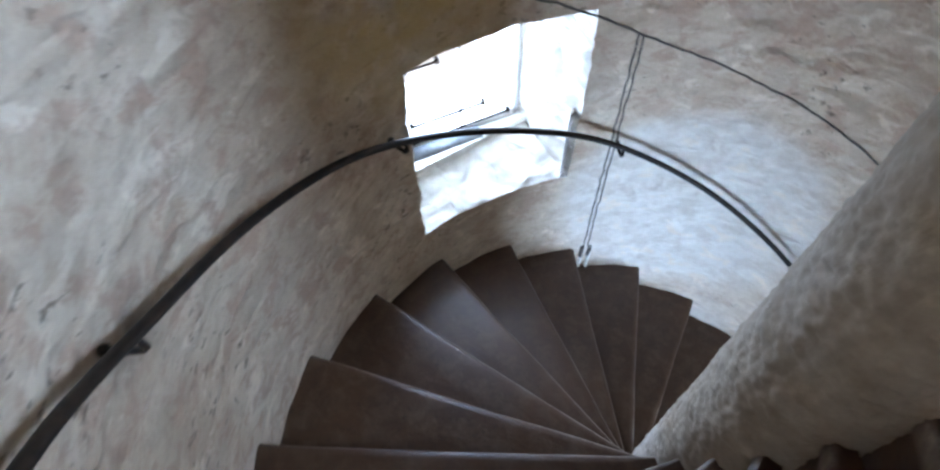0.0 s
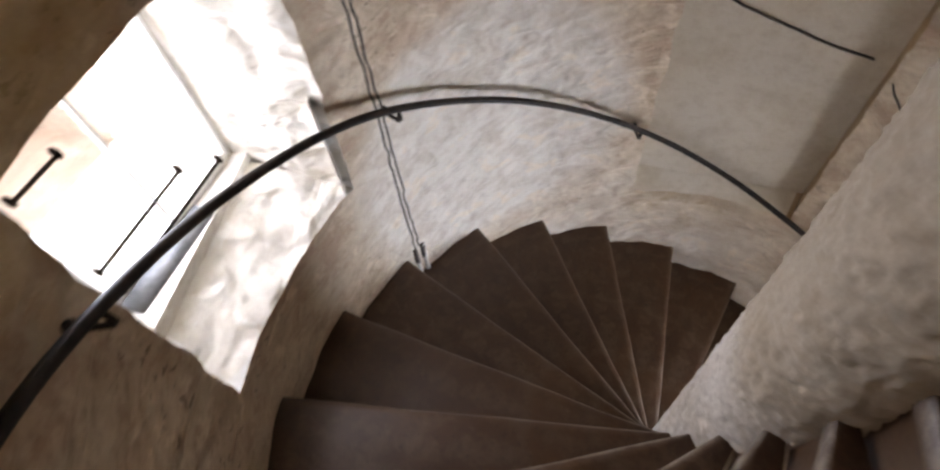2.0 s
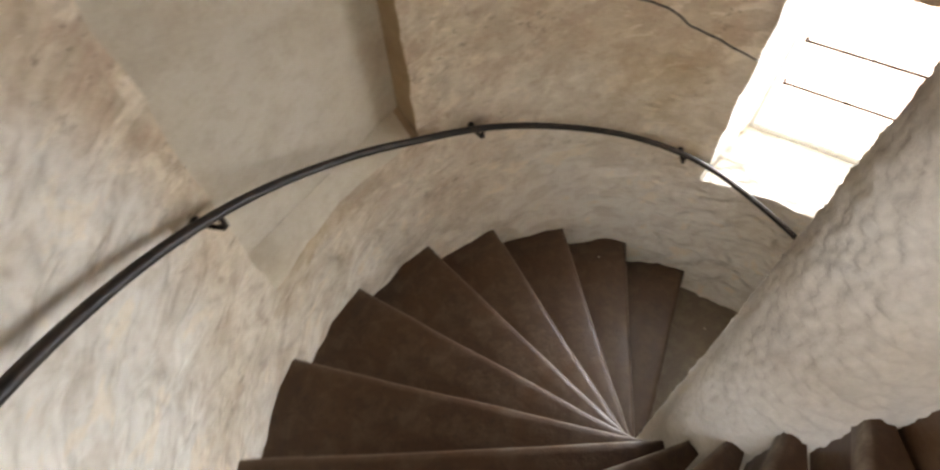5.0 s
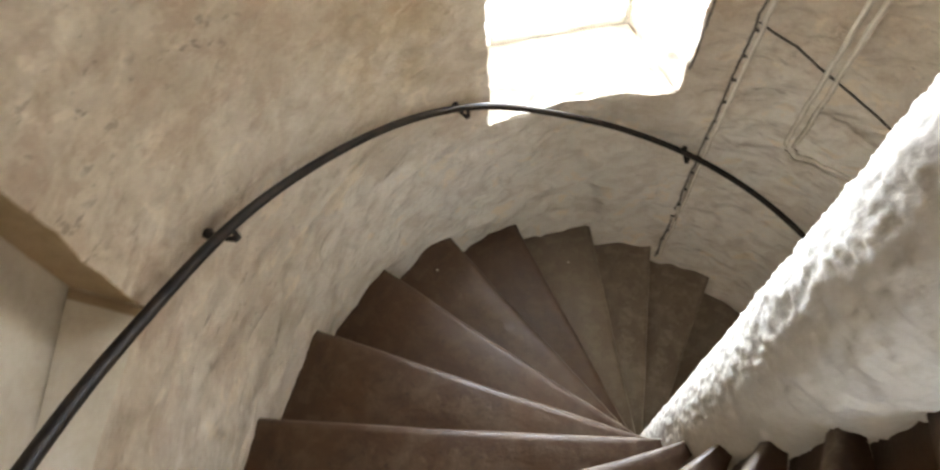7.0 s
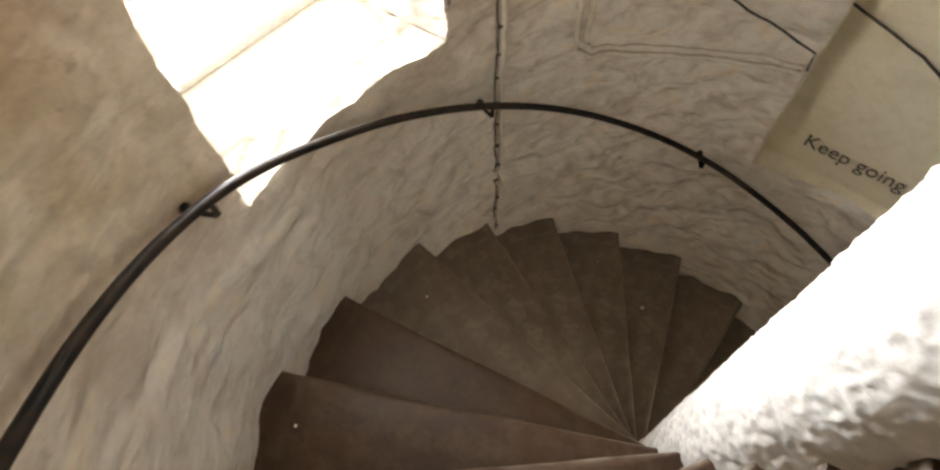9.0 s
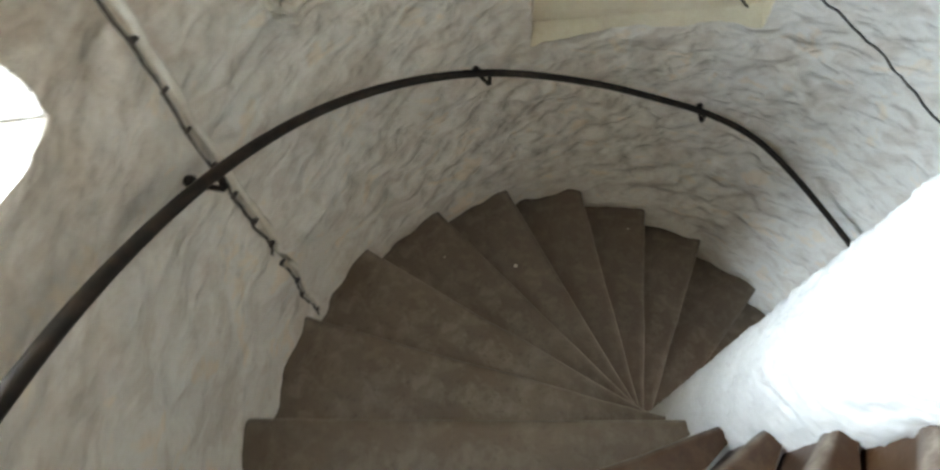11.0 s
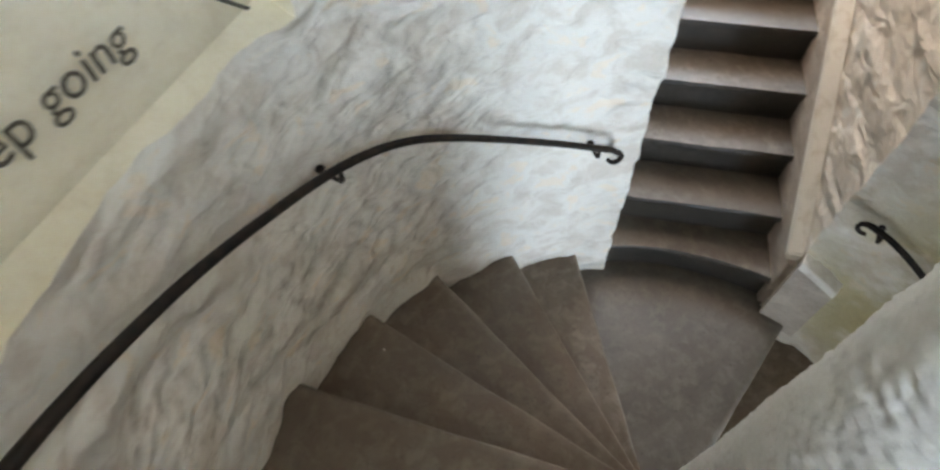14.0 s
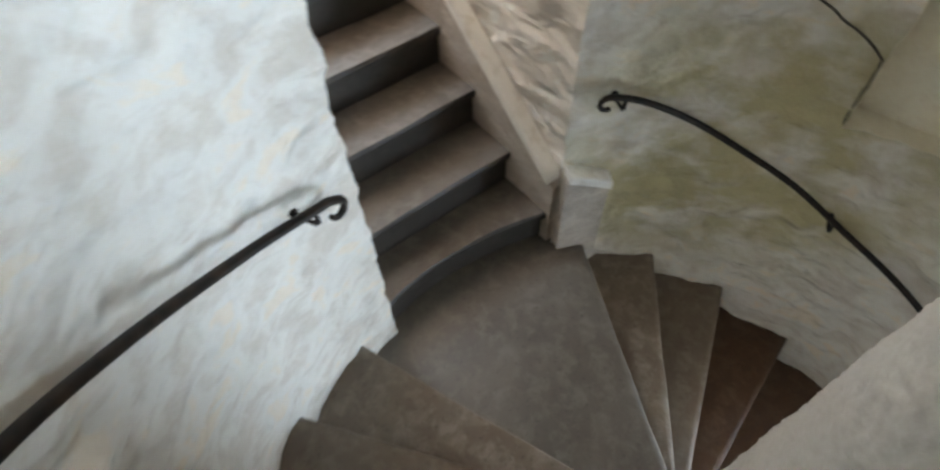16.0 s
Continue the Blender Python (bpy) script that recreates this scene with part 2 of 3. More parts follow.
# worn stone treads: dark and trodden, with a paler rubbed arris along the nosing
def tread_stone(name, dark, mid_tone, patch, rubbed):
    m, nt, b = material(name, 0.62)
    big = tex_noise(nt, 3.0, 5, 0.6, warp=0.3)
    mid = tex_noise(nt, 14.0, 6, 0.65, warp=0.3)
    grain = tex_noise(nt, 45.0, 4, 0.7)
    fine = tex_noise(nt, 110.0, 3, 0.6)
    info = nt.nodes.new("ShaderNodeObjectInfo")
    c = mix(nt, ramp(nt, big.outputs[0], [(0.36, grey(0)), (0.64, grey(1))]), dark, mid_tone)
    c = mix(nt, ramp(nt, mid.outputs[0], [(0.47, grey(0)), (0.66, grey(0.85))]), c, patch)
    c = mix(nt, ramp(nt, grain.outputs[0], [(0.56, grey(0)), (0.7, grey(0.6))]), c, tuple(0.5 * v for v in dark))
    vary = nt.nodes.new("ShaderNodeMapRange")
    vary.inputs[3].default_value, vary.inputs[4].default_value = 0.0, 0.45
    nt.links.new(info.outputs["Random"], vary.inputs[0])
    c = mix(nt, vary.outputs[0], c, dark)
    tc = nt.nodes.new("ShaderNodeTexCoord")
    sep = nt.nodes.new("ShaderNodeSeparateXYZ")
    nt.links.new(tc.outputs["Object"], sep.inputs[0])
    edge = ramp(nt, sep.outputs[1], [(0.0, grey(0.9)), (0.014, grey(0.0))])
    rub = ramp(nt, mid.outputs[0], [(0.38, grey(0.05)), (0.58, grey(1))])
    edge = mix(nt, 1.0, edge, rub, "MULTIPLY")
    edge = mix(nt, 1.0, edge, ramp(nt, sep.outputs[0], [(0.34, grey(1)), (0.80, grey(0.12))]), "MULTIPLY")
    c = mix(nt, edge, c, rubbed)
    nt.links.new(c, b.inputs["Base Color"])
    nt.links.new(ramp(nt, mid.outputs[0], [(0.3, grey(0.34)), (0.7, grey(0.62))]), b.inputs["Roughness"])
    bump(nt, b, [(mid.outputs[0], 0.45, 0.008), (grain.outputs[0], 0.35, 0.003), (fine.outputs[0], 0.25, 0.0015)])
    return m


M_STEP = tread_stone("worn_brown_tread", (0.051, 0.0190, 0.0068), (0.088, 0.0365, 0.0135), (0.118, 0.070, 0.039), (0.25, 0.20, 0.155))
M_GREY = tread_stone("dusty_grey_landing", (0.120, 0.098, 0.076), (0.180, 0.152, 0.122), (0.235, 0.208, 0.172), (0.32, 0.28, 0.225))
# risers darker than their treads: shade of the upright faces put into the colour
M_RISER = tread_stone("shaded_riser", (0.030, 0.024, 0.018), (0.050, 0.041, 0.032), (0.075, 0.064, 0.052), (0.12, 0.10, 0.08))
M_PALE = tread_stone("pale_grey_tread", (0.135, 0.090, 0.058), (0.21, 0.158, 0.113), (0.275, 0.23, 0.18), (0.32, 0.27, 0.21))


# ---- mesh helpers ----
def part(name, bm, mat, parent=None, label="", smooth=True):
    me = bpy.data.meshes.new(name)
    bm.to_mesh(me)
    bm.free()
    me.materials.append(mat)
    if smooth:
        me.shade_smooth()
    ob = new(name, me)
    if parent:
        ob.parent = parent
    return tagged(ob, label)


def grid_mesh(name, verts, faces, mat, parent=None, label=""):
    me = bpy.data.meshes.new(name)
    me.from_pydata(verts, [], faces)
    me.update()
    me.materials.append(mat)
    me.shade_smooth()
    ob = new(name, me)
    if parent:
        ob.parent = parent
    return tagged(ob, label)


def tube(bm, pts, radius, sides=8, flat=1.0):
    pts = [Vector(p) for p in pts]
    rings = []
    for i, p in enumerate(pts):
        t = (pts[min(i + 1, len(pts) - 1)] - pts[max(i - 1, 0)]).normalized()
        up = Vector((0, 0, 1)) if abs(t.z) < 0.95 else Vector((1, 0, 0))
        u = t.cross(up).normalized()
        v = u.cross(t).normalized()
        rr = radius[i] if isinstance(radius, list) else radius
        rings.append([bm.verts.new(p + rr * (math.cos(q * math.tau / sides) * u + flat * math.sin(q * math.tau / sides) * v)) for q in range(sides)])
    for a, b2 in zip(rings, rings[1:]):
        for q in range(sides):
            bm.faces.new((a[q], a[(q + 1) % sides], b2[(q + 1) % sides], b2[q]))
    bm.faces.new(rings[0][::-1])
    bm.faces.new(rings[-1])
    return bm


def box(bm, m, size, bevel=0.004):
    made = bmesh.ops.create_cube(bm, size=1, matrix=m @ Matrix.Diagonal((*size, 1)))
    edges = list({e for v in made["verts"] for e in v.link_edges})
    if bevel:
        bmesh.ops.bevel(bm, geom=edges, offset=bevel, segments=2, affect="EDGES", clamp_overlap=True)
    return bm


def curve_at(keys, a):
    """Height at angle a on a smooth line through (angle, height) keys, angles falling."""
    for (a0, z0), (a1, z1) in zip(keys, keys[1:]):
        if a0 >= a >= a1:
            return z0 + (z1 - z0) * (a0 - a) / (a0 - a1)
    return keys[0][1] if a > keys[0][0] else keys[-1][1]


def smoothed(keys, a, span=7.0):
    return sum(curve_at(keys, a + d * span / 3) * w for d, w in zip((-3, -2, -1, 0, 1, 2, 3), (1, 2, 3, 4, 3, 2, 1))) / 16


def thing(name, label, category, at=(0, 0, 0), kind="", group=""):
    ob = new(name)
    ob.location = at
    ob.empty_display_size = 0.1
    return tagged(ob, label, category, group, kind)


# ---- the tower wall ----
DOOR = dict(a=(179.0, 143.6), z=(LAND_Z - 0.03, -2.15))
NICHES = {
    "recess_1": dict(a=(85.0, 53.2), z=(-0.95, 0.35), back=0.10),
    "recess_2": dict(a=(-94.3, -130.0), z=(-2.36, -1.15), back=0.045),
    "recess_3": dict(a=(102.7, 70.0), z=(-3.575, -2.45), back=0.10),
}


random.seed(7)
DENTS = [(-179.6, 0.80, 0.030), (176.5, 0.86, 0.018), (-177.0, 0.72, 0.015), (-158.0, 0.62, 0.02), (-150.0, 0.35, 0.02)]
DENTS += [(random.uniform(8, 26), random.uniform(-1.08, -0.70), random.uniform(0.012, 0.022)) for _ in range(14)]
DENTS += [(random.uniform(150, 235), random.uniform(0.3, 1.2), random.uniform(0.012, 0.02)) for _ in range(14)]
DENTS = [(polar(R, a, z), r) for a, z, r in DENTS]


def lumps(p, z):
    """How far the wall stands back at this point: rubble under many coats of limewash."""
    rough = 0.75 if z > -0.8 else min(2.2, 0.75 + (-0.8 - z) * 0.9)
    q = Vector(p)
    a = noise.noise(q * 1.6) * 0.010
    w = noise.noise(q * 3.1 + Vector((2, 9, 4)))
    b = noise.noise(Vector((q.x * 6 + w, q.y * 6, q.z * 9 + 1.5 * w)) + Vector((7, 3, 1))) * 0.0085
    c = abs(noise.noise(Vector((q.x * 11, q.y * 11 + w, q.z * 19 + 2 * w)))) * 0.0065
    e = noise.noise(Vector((q.x * 24, q.y * 24, q.z * 30))) * 0.0016
    for d, r in DENTS:
        if abs(d.z - q.z) < 2 * r and (d - q).length_squared < 4 * r * r:
            a += 0.014 * math.exp(-(d - q).length_squared / (r * r))
    return a + (b + c + e) * rough * 1.45


def snapped(lines, values):
    lines = np.array(lines)
    for v in values:
        lines[np.argmin(abs(lines - v))] = v
    return lines


OPEN = [(w["a"], w["z"]) for w in WINDOWS.values()] + [(DOOR["a"], DOOR["z"])] + [(n["a"], n["z"]) for n in NICHES.values()]


def fold(a):
    return (a + 180) % 360 - 180


def tower_wall():
    th = snapped(np.arange(-180, 180, 1.0), [fold(a) for o in OPEN for a in o[0]])
    zs = np.concatenate([np.arange(FLOOR_Z, -5.2, 0.1), np.arange(-5.2, 1.9, 0.026), np.arange(1.9, TOP_Z + 0.05, 0.1)])
    zs = snapped(zs, [z for o in OPEN for z in o[1]])
    n, m = len(th), len(zs)
    verts = []
    for z in zs:
        for a in th:
            p = polar(R, a, z)
            ragged = noise.noise(Vector((a * 0.35, z * 9, 2.5))) * 0.45 + noise.noise(Vector((a * 0.9, z * 24, 8.5))) * 0.25
            verts.append(polar(R + lumps(p, z), a + ragged, z + 0.006 * noise.noise(Vector((a * 0.5, z * 7, 5.5)))))
    faces, holes = [], {i: [] for i in range(len(OPEN))}

    def inside(a, z):
        for i, ((a0, a1), (z0, z1)) in enumerate(OPEN):
            width = (a0 - a1) % 360
            if (a0 - a) % 360 < width and z0 < z < z1:
                return i
        return -1

    for j in range(m - 1):
        zc = (zs[j] + zs[j + 1]) / 2
        for i in range(n):
            k = (i + 1) % n
            ac = th[i] + ((th[k] - th[i]) % 360) / 2
            h = inside(ac, zc)
            if h < 0:
                faces.append((j * n + i, (j + 1) * n + i, (j + 1) * n + k, j * n + k))
    # rims of the openings, as rows of vertex numbers
    rims = []
    for (a0, a1), (z0, z1) in OPEN:
        i0, i1 = int(np.argmin(abs(th - fold(a0)))), int(np.argmin(abs(th - fold(a1))))
        cols = [i0]
        while cols[-1] != i1:
            cols.append((cols[-1] - 1) % n)
        j0, j1 = int(np.argmin(abs(zs - z0))), int(np.argmin(abs(zs - z1)))
        rims.append(dict(sill=[j0 * n + c for c in cols], head=[j1 * n + c for c in cols], near=[j * n + i0 for j in range(j0, j1 + 1)], far=[j * n + i1 for j in range(j0, j1 + 1)]))
    # outer skin, with the same openings
    base = len(verts)
    ot = [fold(a) for a in np.arange(-180, 180, 3.0)]
    oz = np.arange(FLOOR_Z, TOP_Z + 0.1, 0.25)
    for z in oz:
        for a in ot:
            verts.append(polar(R + THICK, a, z))
    for j in range(len(oz) - 1):
        for i in range(len(ot)):
            k = (i + 1) % len(ot)
            if inside(ot[i] + 1.5, (oz[j] + oz[j + 1]) / 2) in (0, 1, 2, 3, 4):
                continue
            faces.append((base + j * len(ot) + i, base + j * len(ot) + k, base + (j + 1) * len(ot) + k, base + (j + 1) * len(ot) + i))
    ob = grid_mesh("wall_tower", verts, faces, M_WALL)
    tagged(ob, "round stair tower wall, rough limewashed rubble, stained cream", "wall", kind="structure")
    return verts, rims


WV, RIMS = tower_wall()


def reveal(name, rim, ends, label, steps=22, rough=0.012, mat=M_REVEAL):
    """The four cheeks of an opening, from the wall's edge to the corner points of the frame: ends(side, share) gives the outer point."""
    verts, faces = [], []
    for side in ("sill", "head", "near", "far"):
        row = rim[side]
        base = len(verts)
        for i, v in enumerate(row):
            p, q = WV[v], ends(side, i / (len(row) - 1))
            for s in range(steps + 1):
                f = s / steps
                w = p.lerp(q, f)
                off = (noise.noise(w * 7) * rough + abs(noise.noise(w * 13)) * rough + noise.noise(w * 28) * rough * 0.35) * min(1, f * 4) * min(1, (1 - f) * 5 + 0.1)
                d = Vector((0, 0, 1)) if side in ("sill", "head") else Vector((-w.y, w.x, 0)).normalized()
                verts.append(w + d * off * {"far": -1.0, "sill": -0.6}.get(side, 1.0))
        for i in range(len(row) - 1):
            for s in range(steps):
                a = base + i * (steps + 1) + s
                f = (a, a + 1, a + steps + 2, a + steps + 1)
                faces.append(f if side in ("sill", "far") else f[::-1])
    ob = grid_mesh(name, verts, faces, mat)
    return tagged(ob, label, "wall", kind="structure")


def window(name, w, rim):
    (a0, a1), (z0, z1), rr = w["oa"], w["oz"], R + w["depth"]
    mid = (a0 + a1) / 2
    half = rr * math.sin(radians(abs(a0 - a1) / 2))
    dist = rr * math.cos(radians(abs(a0 - a1) / 2))
    out, along = polar(1, mid, 0), polar(1, mid - 90, 0)

    def at(u, z, d=0.0):
        return out * (dist + d) + along * u + Vector((0, 0, z))

    def ends(side, s):
        u = -half + 2 * half * s
        return {"sill": at(u, z0), "head": at(u, z1), "near": at(-half, z0 + (z1 - z0) * s), "far": at(half, z0 + (z1 - z0) * s)}[side]

    reveal(name.replace("window", "reveal"), rim, ends, "splayed window opening, thick limewash over rough stone", rough=0.021)
    # outer jambs behind the frame
    bm = bmesh.new()
    ring = [[bm.verts.new(at(u, z, d)) for u, z in ((-half, z0), (half, z0), (half, z1), (-half, z1))] for d in (0.0, 0.34)]
    for i in range(4):
        bm.faces.new((ring[0][i], ring[0][(i + 1) % 4], ring[1][(i + 1) % 4], ring[1][i]))
    part(name.replace("window", "outer_jamb"), bm, M_REVEAL)
    tagged(bpy.data.objects[name.replace("window", "outer_jamb")], "limewashed stone of the window's outer jambs", "wall", kind="structure")
    unit = thing(name, "white painted window frame with thin iron bars, glaring daylight behind", "window", at(0, z0), "structure")
    turn = Matrix.Rotation(radians(mid - 90), 4, "Z")

    def bar(pname, u, z, d, size, mat, label="", bevel=0.004):
        bm = bmesh.new()
        box(bm, Matrix.Translation(at(u, z, d) - at(0, z0)) @ turn, size, bevel)
        return part(pname, bm, mat, unit, label)

    h = z1 - z0
    bar("frame_stile", -half + 0.012, z0 + h / 2, 0.012, (0.02, 0.024, h), M_WHITE)
    bar("frame_stile", half - 0.012, z0 + h / 2, 0.012, (0.02, 0.024, h), M_WHITE)
    bar("frame_rail", 0, z1 - 0.012, 0.012, (2 * half - 0.046, 0.024, 0.02), M_WHITE)
    bar("frame_rail", 0, z0 + 0.02, 0.012, (2 * half - 0.046, 0.03, 0.034), M_WHITE)
    bar("mullion", 0, z0 + h / 2, 0.014, (0.012, 0.016, h - 0.06), M_WHITE)
    for z, short in w["bars"]:
        bm = bmesh.new()
        tube(bm, [at(-half + 0.05, z0 + z, -0.012) - at(0, z0), at(half - short, z0 + z, -0.012) - at(0, z0)], 0.0055, 6)
        iron = part("bar", bm, M_BAR, unit, "thin black iron bar")
        for u in (-half + 0.05, half - short):
            bm = bmesh.new()
            box(bm, Matrix.Translation(at(u, z0 + z, -0.004) - at(0, z0)) @ turn, (0.014, 0.03, 0.034), 0.006)
            part("bracket", bm, M_BAR, iron)
    # grey lead flashing along the foot of the frame
    if name != "window_1":
        return unit
    bm = bmesh.new()
    box(bm, Matrix.Translation(at(-half * 0.35, z0 + 0.012, -0.045) - at(0, z0)) @ turn @ Matrix.Rotation(radians(12), 4, "X"), (half * 1.2, 0.075, 0.014), 0.004)
    part("flashing", bm, M_LEAD, unit, "dull grey lead strip at the sill")
    return unit


M_GLARE, nt, b = material("bright_sky", 1.0)
b.inputs["Base Color"].default_value = (0.8, 0.85, 0.9, 1)
b.inputs["Emission Color"].default_value, b.inputs["Emission Strength"].default_value = (0.93, 0.97, 1.0, 1), 2.5
for i, (key, w) in enumerate(WINDOWS.items()):
    window(key, w, RIMS[i])
    mid, zm = sum(w["oa"]) / 2, sum(w["oz"]) / 2
    bm = bmesh.new()
    box(bm, Matrix.Translation(polar(R + THICK + 0.9, mid, zm - 0.6)) @ Matrix.Rotation(radians(mid), 4, "Z"), (0.02, 3.2, 4.4), 0)
    tagged(part(key.replace("window", "backdrop"), bm, M_GLARE, smooth=False), "overcast daylight outside the window", "sky", kind="structure")


def recess(name, n, rim, label, mat=M_PANEL):
    (a0, a1), (z0, z1) = n["a"], n["z"]
    mid = (a0 + a1) / 2
    dist = R + n["back"] * 0.5
    out, along = polar(1, mid, 0), polar(1, mid - 90, 0)
    half = dist * math.tan(radians((a0 - a1) / 2)) - 0.004
    rise = 0.09 if name == "recess_1" else 0.03

    def at(u, z, d=0.0):
        return out * (dist + d) + along * u + Vector((0, 0, z))

    def ends(side, s):
        u = -half + 2 * half * s
        return {"sill": at(u, z0 + rise), "head": at(u, z1), "near": at(-half, z0 + rise + (z1 - z0 - rise) * s), "far": at(half, z0 + rise + (z1 - z0 - rise) * s)}[side]

    reveal(name + "_reveal", rim, ends, "cream painted edge of a blocked opening", 5, 0.004, mat)
    nu, nz, verts, faces = 30, 40, [], []
    for j in range(nz + 1):
        for i in range(nu + 1):
            p = at(-half - 0.01 + (2 * half + 0.02) * i / nu, z0 - 0.01 + (z1 - z0 + 0.03) * j / nz, 0.004)
            verts.append(p + out * noise.noise(p * 3) * 0.003)
    for j in range(nz):
        for i in range(nu):
            a = j * (nu + 1) + i
            faces.append((a, a + nu + 1, a + nu + 2, a + 1))
    ob = grid_mesh(name + "_panel", verts, faces, mat)
    tagged(ob, label, "wall panel", kind="structure")
    return at, half


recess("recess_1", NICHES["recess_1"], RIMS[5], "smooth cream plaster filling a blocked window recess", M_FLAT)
# only the far cheek takes the shaded brown
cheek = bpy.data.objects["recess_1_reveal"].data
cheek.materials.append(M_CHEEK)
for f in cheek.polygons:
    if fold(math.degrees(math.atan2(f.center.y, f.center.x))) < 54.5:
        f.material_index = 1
SIGN_AT, SIGN_HALF = recess("recess_2", NICHES["recess_2"], RIMS[6], "smooth cream plaster filling a recess, lettered")
recess("recess_3", NICHES["recess_3"], RIMS[7], "smooth yellowed plaster filling a blocked recess")

# caps that close the tower
for cname, z in (("ceiling", TOP_Z), ("floor", FLOOR_Z)):
    bm = bmesh.new()
    bmesh.ops.create_cone(bm, cap_ends=True, segments=48, radius1=R + THICK + 0.05, radius2=R + THICK + 0.05, depth=0.2, matrix=Matrix.Translation((0, 0, z + (0.1 if z > 0 else -0.1))))
    tagged(part(cname, bm, M_WALL, smooth=False), "limewashed slab closing the stair tower", cname, kind="structure")


# ---- newel ----
def newel():
    zs = np.concatenate([np.arange(FLOOR_Z, -5.6, 0.15), np.arange(-5.6, 1.9, 0.009), np.arange(1.9, TOP_Z + 0.1, 0.15)])
    n = 168
    verts, faces = [], []
    for z in zs:
        for i in range(n):
            a = 360 * i / n
            p = polar(RN, a, z)
            off = noise.noise(p * 9) * 0.004 + noise.noise(Vector((p.x * 30, p.y * 30, p.z * 58))) * 0.0052 + (0.35 - abs(noise.noise(Vector((p.x * 42, p.y * 42, p.z * 75))))) * 0.0095 + noise.noise(Vector((p.x * 90, p.y * 90, p.z * 140))) * 0.0032
            verts.append(polar(RN + off, a, z))
    for j in range(len(zs) - 1):
        for i in range(n):
            k = (i + 1) % n
            faces.append((j * n + i, j * n + k, (j + 1) * n + k, (j + 1) * n + i))
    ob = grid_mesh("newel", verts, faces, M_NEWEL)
    tagged(ob, "round newel pillar with pebbly white limewash", "pillar", kind="structure")


newel()


# ---- spiral steps ----
def step_mesh(name, span, seed, thick=0.215, cuts=3, reach=0.075, mat=None):
    """A wedge of stone; nosing along local +x at y = 0, tread going back towards +y."""
    rs = [0.09, 0.16, 0.24, 0.36, 0.5, 0.66, 0.82, 0.98, 1.12, 1.24, 1.33, R + reach]
    back = radians(span + 2.2)
    nose = [(0.022, -thick), (0.022, -0.062), (0.004, -0.05), (0.0, -0.03), (0.003, -0.010), (0.012, -0.0015)]
    bm = bmesh.new()
    rows = []
    for r in rs:
        row = [bm.verts.new((r, y * min(1.0, r / 0.3), z)) for y, z in nose]
        wear = -0.007 * math.exp(-((r - 0.85) / 0.3) ** 2)
        for v in row[2:]:
            v.co.z += wear + noise.noise(Vector((r * 5, seed, 0))) * 0.003
            v.co.y += noise.noise(Vector((r * 7, seed + 5, 0))) * 0.005 * min(1, r / 0.4)
        first = 0.03 / max(r, 0.12)
        for f in [q / cuts for q in range(cuts + 1)]:
            a = first * min(1.0, r / 0.3) + (back - first) * f
            row.append(bm.verts.new((r * math.cos(a), r * math.sin(a), noise.noise(Vector((r * 4, f * 3, seed))) * 0.003 + wear * (1 - f) * 0.5)))
        row.append(bm.verts.new((r * math.cos(back), r * math.sin(back), -thick)))
        rows.append(row)
    for a, c2 in zip(rows, rows[1:]):
        for i in range(len(a)):
            k = (i + 1) % len(a)
            bm.faces.new((a[i], c2[i], c2[k], a[k]))
    bm.faces.new(rows[0])
    bm.faces.new(rows[-1][::-1])
    bmesh.ops.recalc_face_normals(bm, faces=bm.faces)
    me = bpy.data.meshes.new(name)
    bm.to_mesh(me)
    bm.free()
    me.materials.append(mat or M_STEP)
    me.shade_smooth()
    me.set_sharp_from_angle(angle=radians(50))
    return me


# degrees by which each step has been laid off its even place
SETTLED = [0.5, 0.2, 0, -0.5, 0, -1.1, -0.2, 0.6, 0.1, -0.5, 0.1, -0.3, 0.3, 0.8, -0.8, -0.1, 0.4, 0.6, 0.3, -0.9, -0.6, 0.4, -0.4, 0.9]
stair = thing("spiral_staircase", "worn dark stone spiral stair with paler rubbed nosings", "staircase", kind="structure")
variants = [step_mesh("step", STEP, s * 3.7) for s in range(5)]
# paler treads, for step 14 down to just below the landing
pale = [step_mesh("step", STEP, s * 2.9 + 1, mat=M_PALE) for s in range(4)]
for k in range(-23, 24):
    ob = new("step", variants[(k * 7) % 5] if k < 14 else pale[(k * 3) % 4])
    ob.parent = stair
    ob.matrix_basis = pose(0, 0, -k * RISE, 0, 0, TH0 - k * STEP + (SETTLED[k] if k >= 0 else 0.3 * math.sin(k * 2.3)))
land_span = (TH0 - 23 * STEP) % 360 - LAND_END
ob = new("landing", step_mesh("landing", land_span, 31.0, cuts=16, reach=0.12, mat=M_GREY))
ob.parent = stair
ob.matrix_basis = pose(0, 0, LAND_Z, 0, 0, LAND_END)
for k in range(1, 13):
    ob = new("step", pale[k % 4] if k < 3 else variants[(k * 3) % 5])
    ob.parent = stair
    ob.matrix_basis = pose(0, 0, LAND_Z - k * RISE, 0, 0, LAND_END - k * STEP)

# ---- doorway and straight flight ----
FDIR = Vector((math.cos(radians(165.5)), math.sin(radians(165.5)), 0))
FSIDE = Vector((-FDIR.y, FDIR.x, 0))          # to the left when climbing is -FSIDE of the jamb side
GOING, FRISE, FLEN = 0.233, 0.188, 3.3


